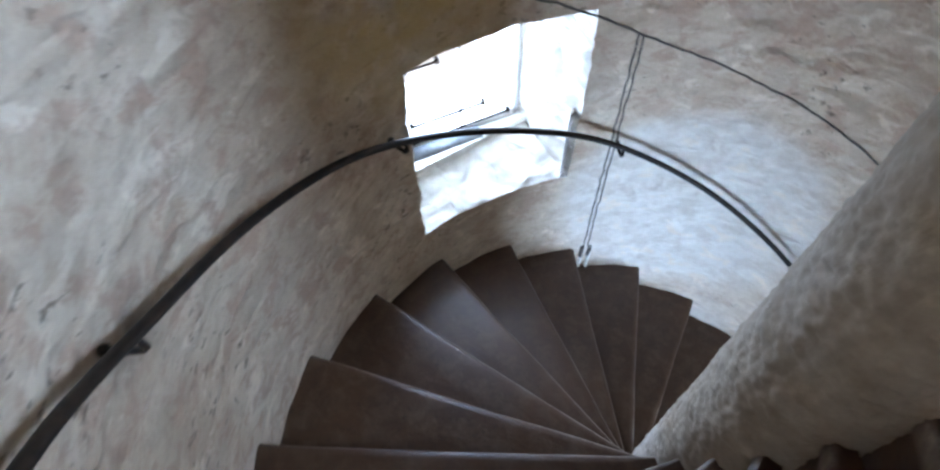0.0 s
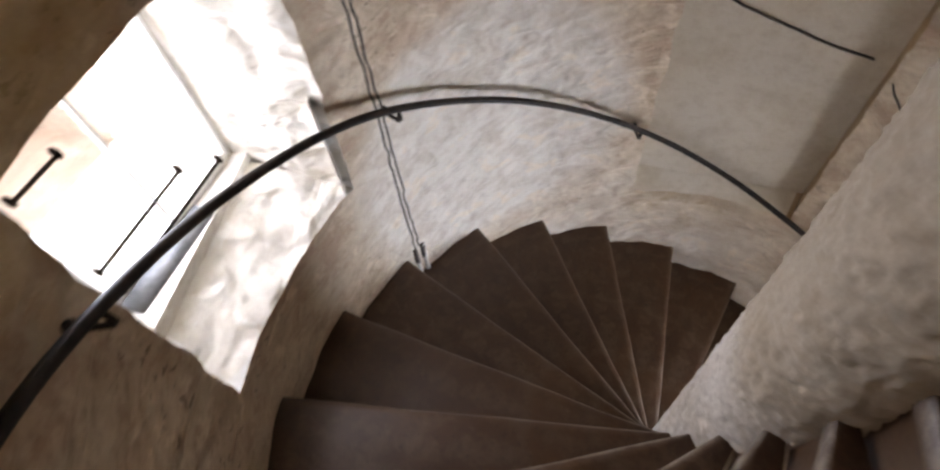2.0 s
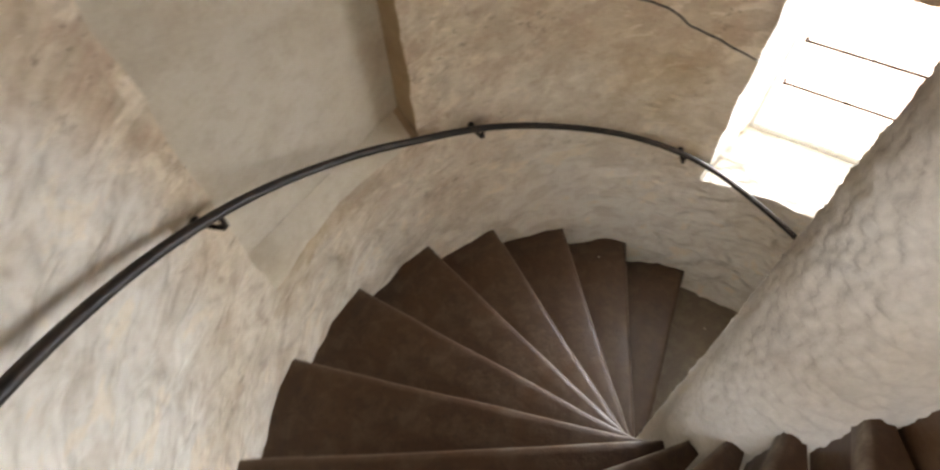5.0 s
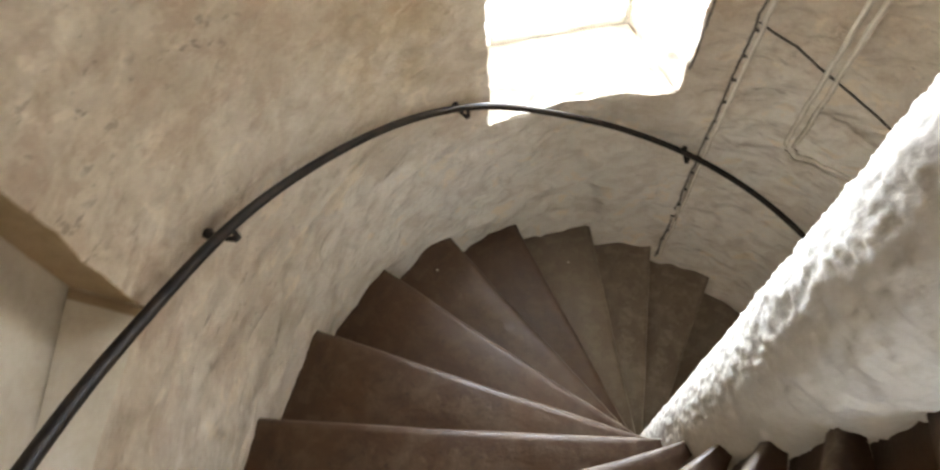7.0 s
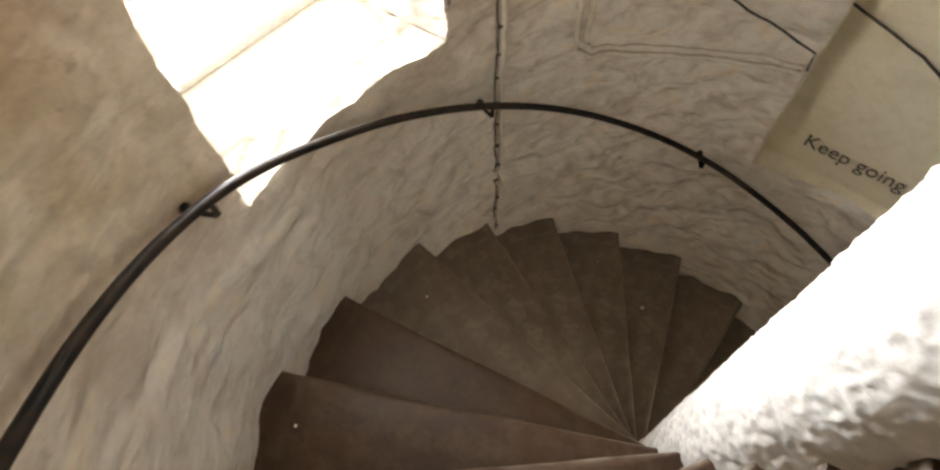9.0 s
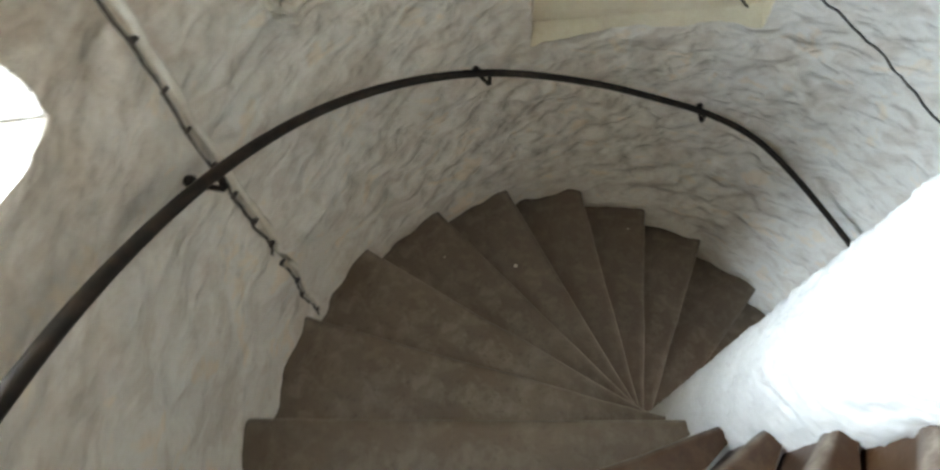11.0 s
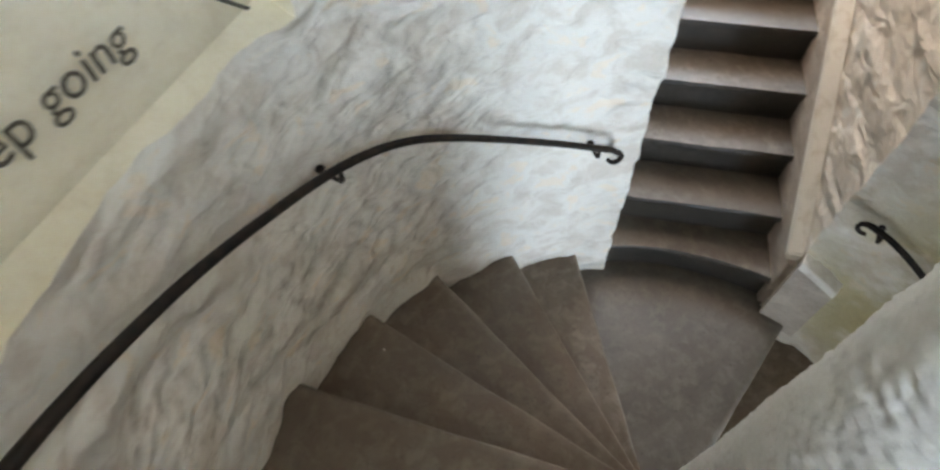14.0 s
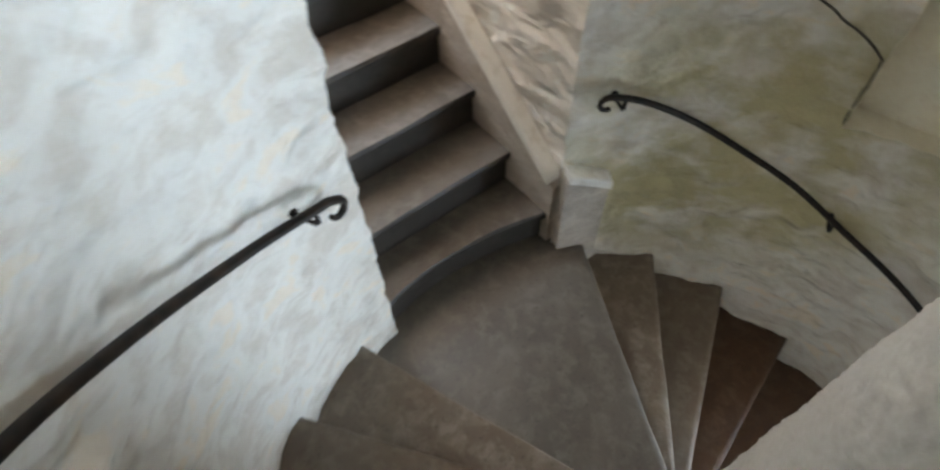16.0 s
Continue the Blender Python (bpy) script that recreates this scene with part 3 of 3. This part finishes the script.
def flight_wall(name, rim, label, inset=0.0, depth=0.0, height=2.5):
    """Rough wall from the doorway's jamb outwards along the flight."""
    row = [WV[v] for v in rim]
    zs = [p.z for p in row]
    extra = list(np.arange(zs[-1] + 0.06, zs[-1] + height, 0.06))
    verts, faces, cols = [], [], [0, 0.015] + [0.05 + 0.05 * i for i in range(int(FLEN / 0.05))]
    pts = row + [Vector((row[-1].x, row[-1].y, z)) for z in extra]
    for p in pts:
        for s in cols:
            q = p + FDIR * s + FSIDE * inset * min(1, s / 0.015)
            off = (noise.noise(q * 5) * 0.016 + noise.noise(q * 13) * 0.008) * min(1, s * 10)
            verts.append(q + FSIDE * off)
    n = len(cols)
    for j in range(len(pts) - 1):
        for i in range(n - 1):
            a = j * n + i
            faces.append((a, a + 1, a + n + 1, a + n))
    ob = grid_mesh(name, verts, faces, M_REVEAL)
    return tagged(ob, label, "wall", kind="structure")


LEFT, RIGHT = WV[RIMS[4]["near"][0]].copy(), WV[RIMS[4]["far"][0]].copy()
inward = 1 if (LEFT - RIGHT).dot(FSIDE) > 0 else -1   # FSIDE * inward points from the right jamb to the left one
flight_wall("wall_flight_1", RIMS[4]["near"], "rough limewashed wall beside the straight flight")
flight_wall("wall_flight_2", RIMS[4]["far"], "rough limewashed wall set back above the skirting ledge", -inward * 0.045)
width = abs((LEFT - RIGHT).dot(FSIDE))
mid_line = (LEFT + RIGHT) / 2
start = FDIR * 1.32
axis0 = mid_line - FDIR * mid_line.dot(FDIR) + start
axis0.z = 0


def flight_point(s, u, z):
    """s metres up the flight from the first riser, u metres from its middle towards the left jamb."""
    return Vector((axis0.x, axis0.y, z)) + FDIR * s + FSIDE * inward * u


def curved_front(u):
    """How far the first riser stands before its straight line, to follow the round landing."""
    p = flight_point(0, u, 0)
    b2, c2 = p.dot(FDIR), p.length_squared - (R + 0.05) ** 2
    return b2 - math.sqrt(max(0.0, b2 * b2 - c2))


flight = thing("straight_flight", "straight flight of worn grey-brown stone steps climbing through a doorway", "staircase", kind="structure")
for i in range(13):
    bm = bmesh.new()
    z = LAND_Z + (i + 1) * FRISE
    rows = []
    for q in range(13):
        u = -width / 2 - 0.06 + (width + 0.12) * q / 12
        bow = 0.0 if i else curved_front(u)
        prof = [(-bow + 0.012, z - FRISE - 0.1), (-bow + 0.01, z - 0.05), (-bow - 0.012, z - 0.04), (-bow - 0.016, z - 0.018), (-bow - 0.008, z - 0.003), (-bow + 0.01, z), (GOING * 0.5, z), (GOING + 0.05, z)]
        row = []
        for s, zz in prof:
            p = flight_point(i * GOING + s, u, zz)
            w = noise.noise(p * 6) * 0.005
            row.append(bm.verts.new(p + Vector((0, 0, w if zz > z - 0.06 else 0)) + FDIR * noise.noise(p * 8 + Vector((3, 3, 3))) * 0.006))
        rows.append(row)
    for a, c2 in zip(rows, rows[1:]):
        for j in range(len(a) - 1):
            bm.faces.new((a[j], c2[j], c2[j + 1], a[j + 1]))
    bmesh.ops.recalc_face_normals(bm, faces=bm.faces)
    me = part("step", bm, M_GREY, flight).data
    me.set_sharp_from_angle(angle=radians(40))
    # upright faces take the colour with the shade in it
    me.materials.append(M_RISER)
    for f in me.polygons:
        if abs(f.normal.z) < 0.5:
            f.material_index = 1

# skirting ledge that climbs beside the flight and turns the corner of the doorway
ledge = thing("skirting_ledge", "white painted sloping ledge beside the straight flight", "ledge", kind="structure")
slope = FRISE / GOING
bm = bmesh.new()
for zlo, zhi, u0, u1, s_start in ((None, 0.0, -width / 2 - 0.05, -width / 2 + 0.028, -0.03),):
    a = []
    for s in (s_start, FLEN):
        zt = -3.82 + slope * (s - 0.06)
        a.append([bm.verts.new(flight_point(s, u, z)) for u, z in ((u0, zt - 0.055), (u1, zt - 0.055), (u1, zt), (u0, zt))])
    for i in range(4):
        bm.faces.new((a[0][i], a[0][(i + 1) % 4], a[1][(i + 1) % 4], a[1][i]))
    bm.faces.new(a[0][::-1])
    bm.faces.new(a[1])
bmesh.ops.recalc_face_normals(bm, faces=bm.faces)
bmesh.ops.bevel(bm, geom=list(bm.edges), offset=0.008, segments=2, affect="EDGES")
part("ledge_board", bm, M_WHITE, ledge, smooth=False)
bm = bmesh.new()
a = []
for s in (-0.05, FLEN):
    zt = -3.82 + slope * (s - 0.06) - 0.05
    a.append([bm.verts.new(flight_point(s, u, z)) for u, z in ((-width / 2 - 0.05, LAND_Z - 0.1), (-width / 2 + 0.008, LAND_Z - 0.1), (-width / 2 + 0.008, zt), (-width / 2 - 0.05, zt))])
for i in range(4):
    bm.faces.new((a[0][i], a[0][(i + 1) % 4], a[1][(i + 1) % 4], a[1][i]))
bm.faces.new(a[0][::-1])
bm.faces.new(a[1])
bmesh.ops.recalc_face_normals(bm, faces=bm.faces)
part("stringer_wall", bm, M_DIRTY, ledge, smooth=False)
# the return of the ledge round the doorway's corner: a plastered pier with a white cap
for pname, zlo, zhi, deep, mat in (("pier", None, -0.04, 0.042, M_DIRTY), ("ledge_return", -0.042, 0.0, 0.066, M_WHITE)):
    bm = bmesh.new()
    rows = []
    for i in range(7):
        a = 143.3 - 8.2 * i / 6
        zt = -3.81 - 0.075 * i / 6
        low = LAND_Z - 0.05 if zlo is None else zt + zlo
        rows.append([bm.verts.new(polar(r, a, z)) for r, z in ((R + 0.03, low), (R - deep, low), (R - deep, zt + zhi - 0.006), (R - deep + 0.006, zt + zhi), (R + 0.03, zt + zhi))])
    for a, c2 in zip(rows, rows[1:]):
        for q in range(len(a) - 1):
            bm.faces.new((a[q], a[q + 1], c2[q + 1], c2[q]))
    bm.faces.new(rows[0])
    bm.faces.new(rows[-1][::-1])
    bmesh.ops.recalc_face_normals(bm, faces=bm.faces)
    part(pname, bm, mat, ledge, smooth=False)

# floor under, roof over and end of the flight, with daylight from its upper door
top_z = LAND_Z + 13 * FRISE
bm = bmesh.new()
box(bm, Matrix.Translation(flight_point(FLEN / 2 + 0.35, 0, -0.02)) @ Matrix.Rotation(radians(165.5), 4, "Z"), (FLEN + 0.2, width + 0.3, 0.1), 0)
tagged(part("ceiling_flight", bm, M_REVEAL, smooth=False), "limewashed ceiling over the straight flight", "ceiling", kind="structure")
bm = bmesh.new()
box(bm, Matrix.Translation(flight_point(FLEN + 0.05, 0, (LAND_Z + top_z) / 2 - 0.35)) @ Matrix.Rotation(radians(165.5), 4, "Z"), (0.15, width + 0.3, top_z - LAND_Z + 0.4), 0)
tagged(part("wall_flight_end", bm, M_REVEAL, smooth=False), "limewashed wall closing the straight flight", "wall", kind="structure")
c0 = flight_point(FLEN - 0.05, 0, top_z + 0.95)
daylight("daylight_upper_door", c0, c0 - FDIR - Vector((0, 0, 0.5)), width, 1.5, 95)


# ---- handrails ----
RAIL_R = 1.276
RAIL = [(300, 1.93), (230, 1.153), (219, 0.985), (205, 0.849), (195, 0.759), (184.5, 0.669), (174, 0.55), (156.5, 0.368), (138, 0.195), (125.5, 0.045), (111.5, -0.125), (93, -0.37), (70.5, -0.68), (54, -0.888), (44, -0.975), (27, -1.13), (13, -1.238), (-1, -1.365), (-16, -1.56), (-33, -1.752), (-57.6, -2.016), (-85, -2.33), (-100, -2.507), (-117, -2.675), (-128, -2.745), (-138, -2.828), (-148.6, -2.985), (-160, -3.138), (-176, -3.30)]
RAIL2 = [(139.0, -3.437), (136.5, -3.442), (131, -3.51), (126, -3.56), (113.3, -3.735), (104.5, -3.83), (94.5, -3.98), (80, -4.12), (-10, -5.15)]


def bracket(parent, a, z):
    bm = bmesh.new()
    tube(bm, [polar(RAIL_R, a, z - 0.012), polar(RAIL_R - 0.002, a, z - 0.045), polar(RAIL_R + 0.006, a, z - 0.056), polar(RAIL_R + 0.04, a + 0.4, z - 0.046), polar(R + 0.01, a + 0.6, z - 0.03)], 0.0075, 6)
    hook = part("bracket", bm, M_IRON, parent)
    bm = bmesh.new()
    m = Matrix.Translation(polar(R - 0.002, a + 0.6, z - 0.03)) @ Matrix.Rotation(radians(a), 4, "Z") @ Matrix.Rotation(radians(90), 4, "Y")
    bmesh.ops.create_cone(bm, cap_ends=True, segments=12, radius1=0.014, radius2=0.012, depth=0.012, matrix=m)
    part("wall_plate", bm, M_IRON, hook)


def handrail(keys, stops, start_curl, end_curl, label):
    a0, a1 = keys[0][0], keys[-1][0]
    ob = thing("handrail", label, "handrail", polar(RAIL_R, a1, keys[-1][1]))
    base = Vector(ob.location)
    pts = [polar(RAIL_R, a, smoothed(keys, a)) for a in np.linspace(a0, a1, int((a0 - a1) / 1.5))]
    pts[-1] = polar(RAIL_R, a1, keys[-1][1])
    for where, on in ((0, start_curl), (-1, end_curl)):
        if not on:
            continue
        tip, before = pts[where], pts[1 if where == 0 else -2]
        d = (tip - before).normalized()
        down = Vector((0, 0, -1))
        down = (down - d * down.dot(d)).normalized()
        curl = []
        for s in range(1, 12):
            q = s * radians(19.5)
            rr = 0.033 - 0.0007 * s
            curl.append(tip + d * rr * math.sin(q) + down * rr * (1 - math.cos(q)))
        pts = curl[::-1] + pts if where == 0 else pts + curl
    bm = bmesh.new()
    girth = [0.0138] * len(pts)
    for n in range(11):
        if start_curl:
            girth[n] = 0.0085 + 0.0004 * n
        if end_curl:
            girth[-1 - n] = 0.0085 + 0.0004 * n
    tube(bm, [p - base for p in pts], girth, 10, 0.9)
    part("rail", bm, M_IRON, ob)
    for a in stops:
        bracket(ob, a, smoothed(keys, a))
    for child in ob.children:
        if child.name.startswith("bracket"):
            child.location = -base
    return ob


handrail(RAIL, (264, 221, 176.7, 133.3, 87.4, 42.8, 1.7, -42.7, -85.5, -127.4, -172.3), False, True, "black painted iron handrail following the wall, ending in a curl")
handrail(RAIL2, (136.6, 96, 54, 12), True, False, "black iron handrail beginning in a curl below the landing")


# ---- cables and pipes on the wall ----
def wall_cable(name, label, pts, radius, mat, wob=0.0, group="", face=None):
    bm = bmesh.new()
    base = polar(R, *pts[-1])
    line = []
    for (aa, za), (ab, zb) in zip(pts, pts[1:]):
        n = max(2, int(max(abs(aa - ab) / 1.5, abs(za - zb) / 0.03)))
        for i in range(n):
            f = i / n
            a, z = aa + (ab - aa) * f, za + (zb - za) * f
            p = polar(R, a, z)
            rr = (R + face[1] * 0.5) / math.cos(radians(a - face[0])) if face else R + lumps(p, z)
            line.append(polar(rr - radius * 0.5, a + wob * noise.noise(Vector((z * 18, a, 0))), z + wob * 0.01 * noise.noise(Vector((a * 0.7, z, 4)))))
    if not face:
        line.append(polar(R + lumps(base, pts[-1][1]) - radius * 0.5, *pts[-1]))
    tube(bm, [p - base for p in line], radius, 6)
    ob = part(name, bm, mat)
    ob.location = base
    return tagged(ob, label, "cable" if "cable" in name else "pipe", group)


wall_cable("cable", "thin dark cable clipped along the curved wall", [(153, 0.86), (149, 0.822), (141.6, 0.735), (131, 0.615), (121, 0.53), (107.4, 0.428), (92.6, 0.29), (86, 0.21)], 0.0042, M_CABLE, 0.5)
wall_cable("cable", "thin dark cable crossing the smooth blocked recess", [(84.5, 0.18), (76, 0.065), (61, -0.06), (54.2, -0.095)], 0.005, M_CABLE, 0.3, face=(69.1, 0.10))
wall_cable("cable", "thin dark cable running from the recess to the window", [(52.6, -0.095), (50, -0.174), (46, -0.275), (32.4, -0.447), (20, -0.587), (12, -0.676), (8, -0.745), (-2.6, -0.856), (-3.8, -0.87)], 0.0042, M_CABLE, 0.5)
wall_cable("cable", "thin dark cable from the riser to the lettered recess", [(-45.5, -1.22), (-64, -1.459), (-75.5, -1.573), (-87, -1.705), (-93.8, -1.783), (-94.0, -1.86)], 0.0042, M_CABLE, 0.5)
wall_cable("cable", "limewashed thin cable down the edge of the lettered recess", [(-94.0, -1.87), (-94.1, -2.33)], 0.0038, M_PIPE, 0.5)
wall_cable("cable", "brown cable sagging in a loop across the lettered recess", [(-95.0, -1.62), (-106, -1.70), (-112, -1.77), (-117, -1.88), (-121, -2.08), (-124, -2.24), (-127.5, -2.33), (-129.0, -2.36), (-129.9, -2.355), (-130.1, -2.32), (-129.8, -2.16), (-129.7, -2.12)], 0.0048, M_CABLE, 0.1, face=(-112.15, 0.045))
wall_cable("cable", "thin dark cable crossing the wall above the handrail end", [(-130.5, -2.15), (-146, -2.346), (-156, -2.47), (-169, -2.606), (-179.6, -2.68)], 0.0042, M_CABLE, 0.4)
wall_cable("cable", "thin dark cable on the yellowed wall", [(142.8, -2.72), (139, -2.785), (132.8, -2.89), (126.6, -2.987), (113.8, -3.146), (108, -3.224), (103.2, -3.31), (103.1, -3.56)], 0.0042, M_CABLE, 0.4)
wall_cable("cable", "thin dark cable down the edge of the window", [(-38.2, -0.7), (-38.0, -1.45)], 0.005, M_CABLE, 0.4)
for d in (-0.45, 0.45):
    wall_cable("cable", "one of two thin cables dropping to a tread", [(134.6 + d, 0.655), (134.5 + d, -0.84 if d > 0 else -0.70)], 0.004, M_CABLE, 0.35, "twin cables")
for d, z1 in ((0.9, -0.73), (-0.9, -0.70)):
    wall_cable("pipe", "short white conduit stub at the foot of the cables", [(134.3 + d, z1), (134.3 + d, -0.91)], 0.011, M_WHITE, 0, "conduit stubs")
wall_cable("cable", "dark cable of the riser clipped to the wall", [(-45.0, -0.8), (-45.3, -2.80)], 0.0042, M_CABLE, 0.3, "riser")
wall_cable("pipe", "pale painted conduit beside the riser cable", [(-46.1, -0.8), (-46.2, -2.3), (-46.0, -2.78)], 0.010, M_PIPE, 0.15, "riser")
for i in range(14):
    z = -1.25 - i * 0.115
    bm = bmesh.new()
    box(bm, Matrix.Rotation(radians(-45.6), 4, "Z"), (0.012, 0.03, 0.008), 0.002)
    ob = part("cable_clip", bm, M_CABLE)
    ob.location = polar(R + lumps(polar(R, -45.6, z), z) - 0.004, -45.6, z)
    tagged(ob, "small dark clip holding the riser cable", "clip", "riser clips")
for d in (0.0, 0.03):
    wall_cable("pipe", "pale painted pipe bending along the rough wall", [(-57.6 - 60 * d, -0.9), (-57.8 - 60 * d, -1.72 + d), (-58.6 - 30 * d, -1.785 + d), (-60.4, -1.82 + d), (-76.2, -1.85 + d), (-93.2, -1.868 + d)], 0.010, M_PIPE, 0.1, "pipes")

# ---- lettering in the recess ----
data = bpy.data.curves.new("lettering", "FONT")
data.body, data.size, data.extrude = "Keep going", 0.0875, 0.0008
tmp = new("lettering_source", data)
bpy.context.view_layer.update()
me = bpy.data.meshes.new_from_object(tmp.evaluated_get(bpy.context.evaluated_depsgraph_get()))
bpy.data.objects.remove(tmp)
me.materials.clear()
me.materials.append(M_INK)
ob = new("lettering", me)
mid = sum(NICHES["recess_2"]["a"]) / 2
out, along = polar(1, mid, 0), polar(1, mid - 90, 0)
u0 = (R + 0.02) * math.tan(radians(mid + 100.0))
m = Matrix((along, Vector((0, 0, 1)), -out)).transposed().to_4x4()
m.translation = SIGN_AT(u0, -2.225, -0.003)
ob.matrix_world = m
tagged(ob, "dark painted words on the cream plaster of the recess", "lettering")

for d in (0.95, -0.85):
    wall_cable("cable", "dark sleeve at the foot of the twin cables", [(134.3 + d, -0.70), (134.3 + d, -0.80)], 0.012, M_CABLE, 0, "cable sleeves")

# ---- crumbs of fallen plaster on the treads ----
random.seed(11)
for k in (12, 14, 17, 18, 20):
    bm = bmesh.new()
    bmesh.ops.create_icosphere(bm, subdivisions=2, radius=random.uniform(0.003, 0.006) if k != 18 else 0.009)
    for v in bm.verts:
        v.co *= 1 + 0.5 * noise.noise(v.co * 160 + Vector((k, 0, 0)))
        v.co.z *= 0.45
    ob = part("plaster_crumb", bm, M_REVEAL)
    a = TH0 - k * STEP + random.uniform(3, 11)
    ob.location = polar(random.uniform(0.95, 1.27), a, -k * RISE + 0.001)
    tagged(ob, "pale crumb of fallen plaster lying on a tread", "debris", "plaster crumbs")
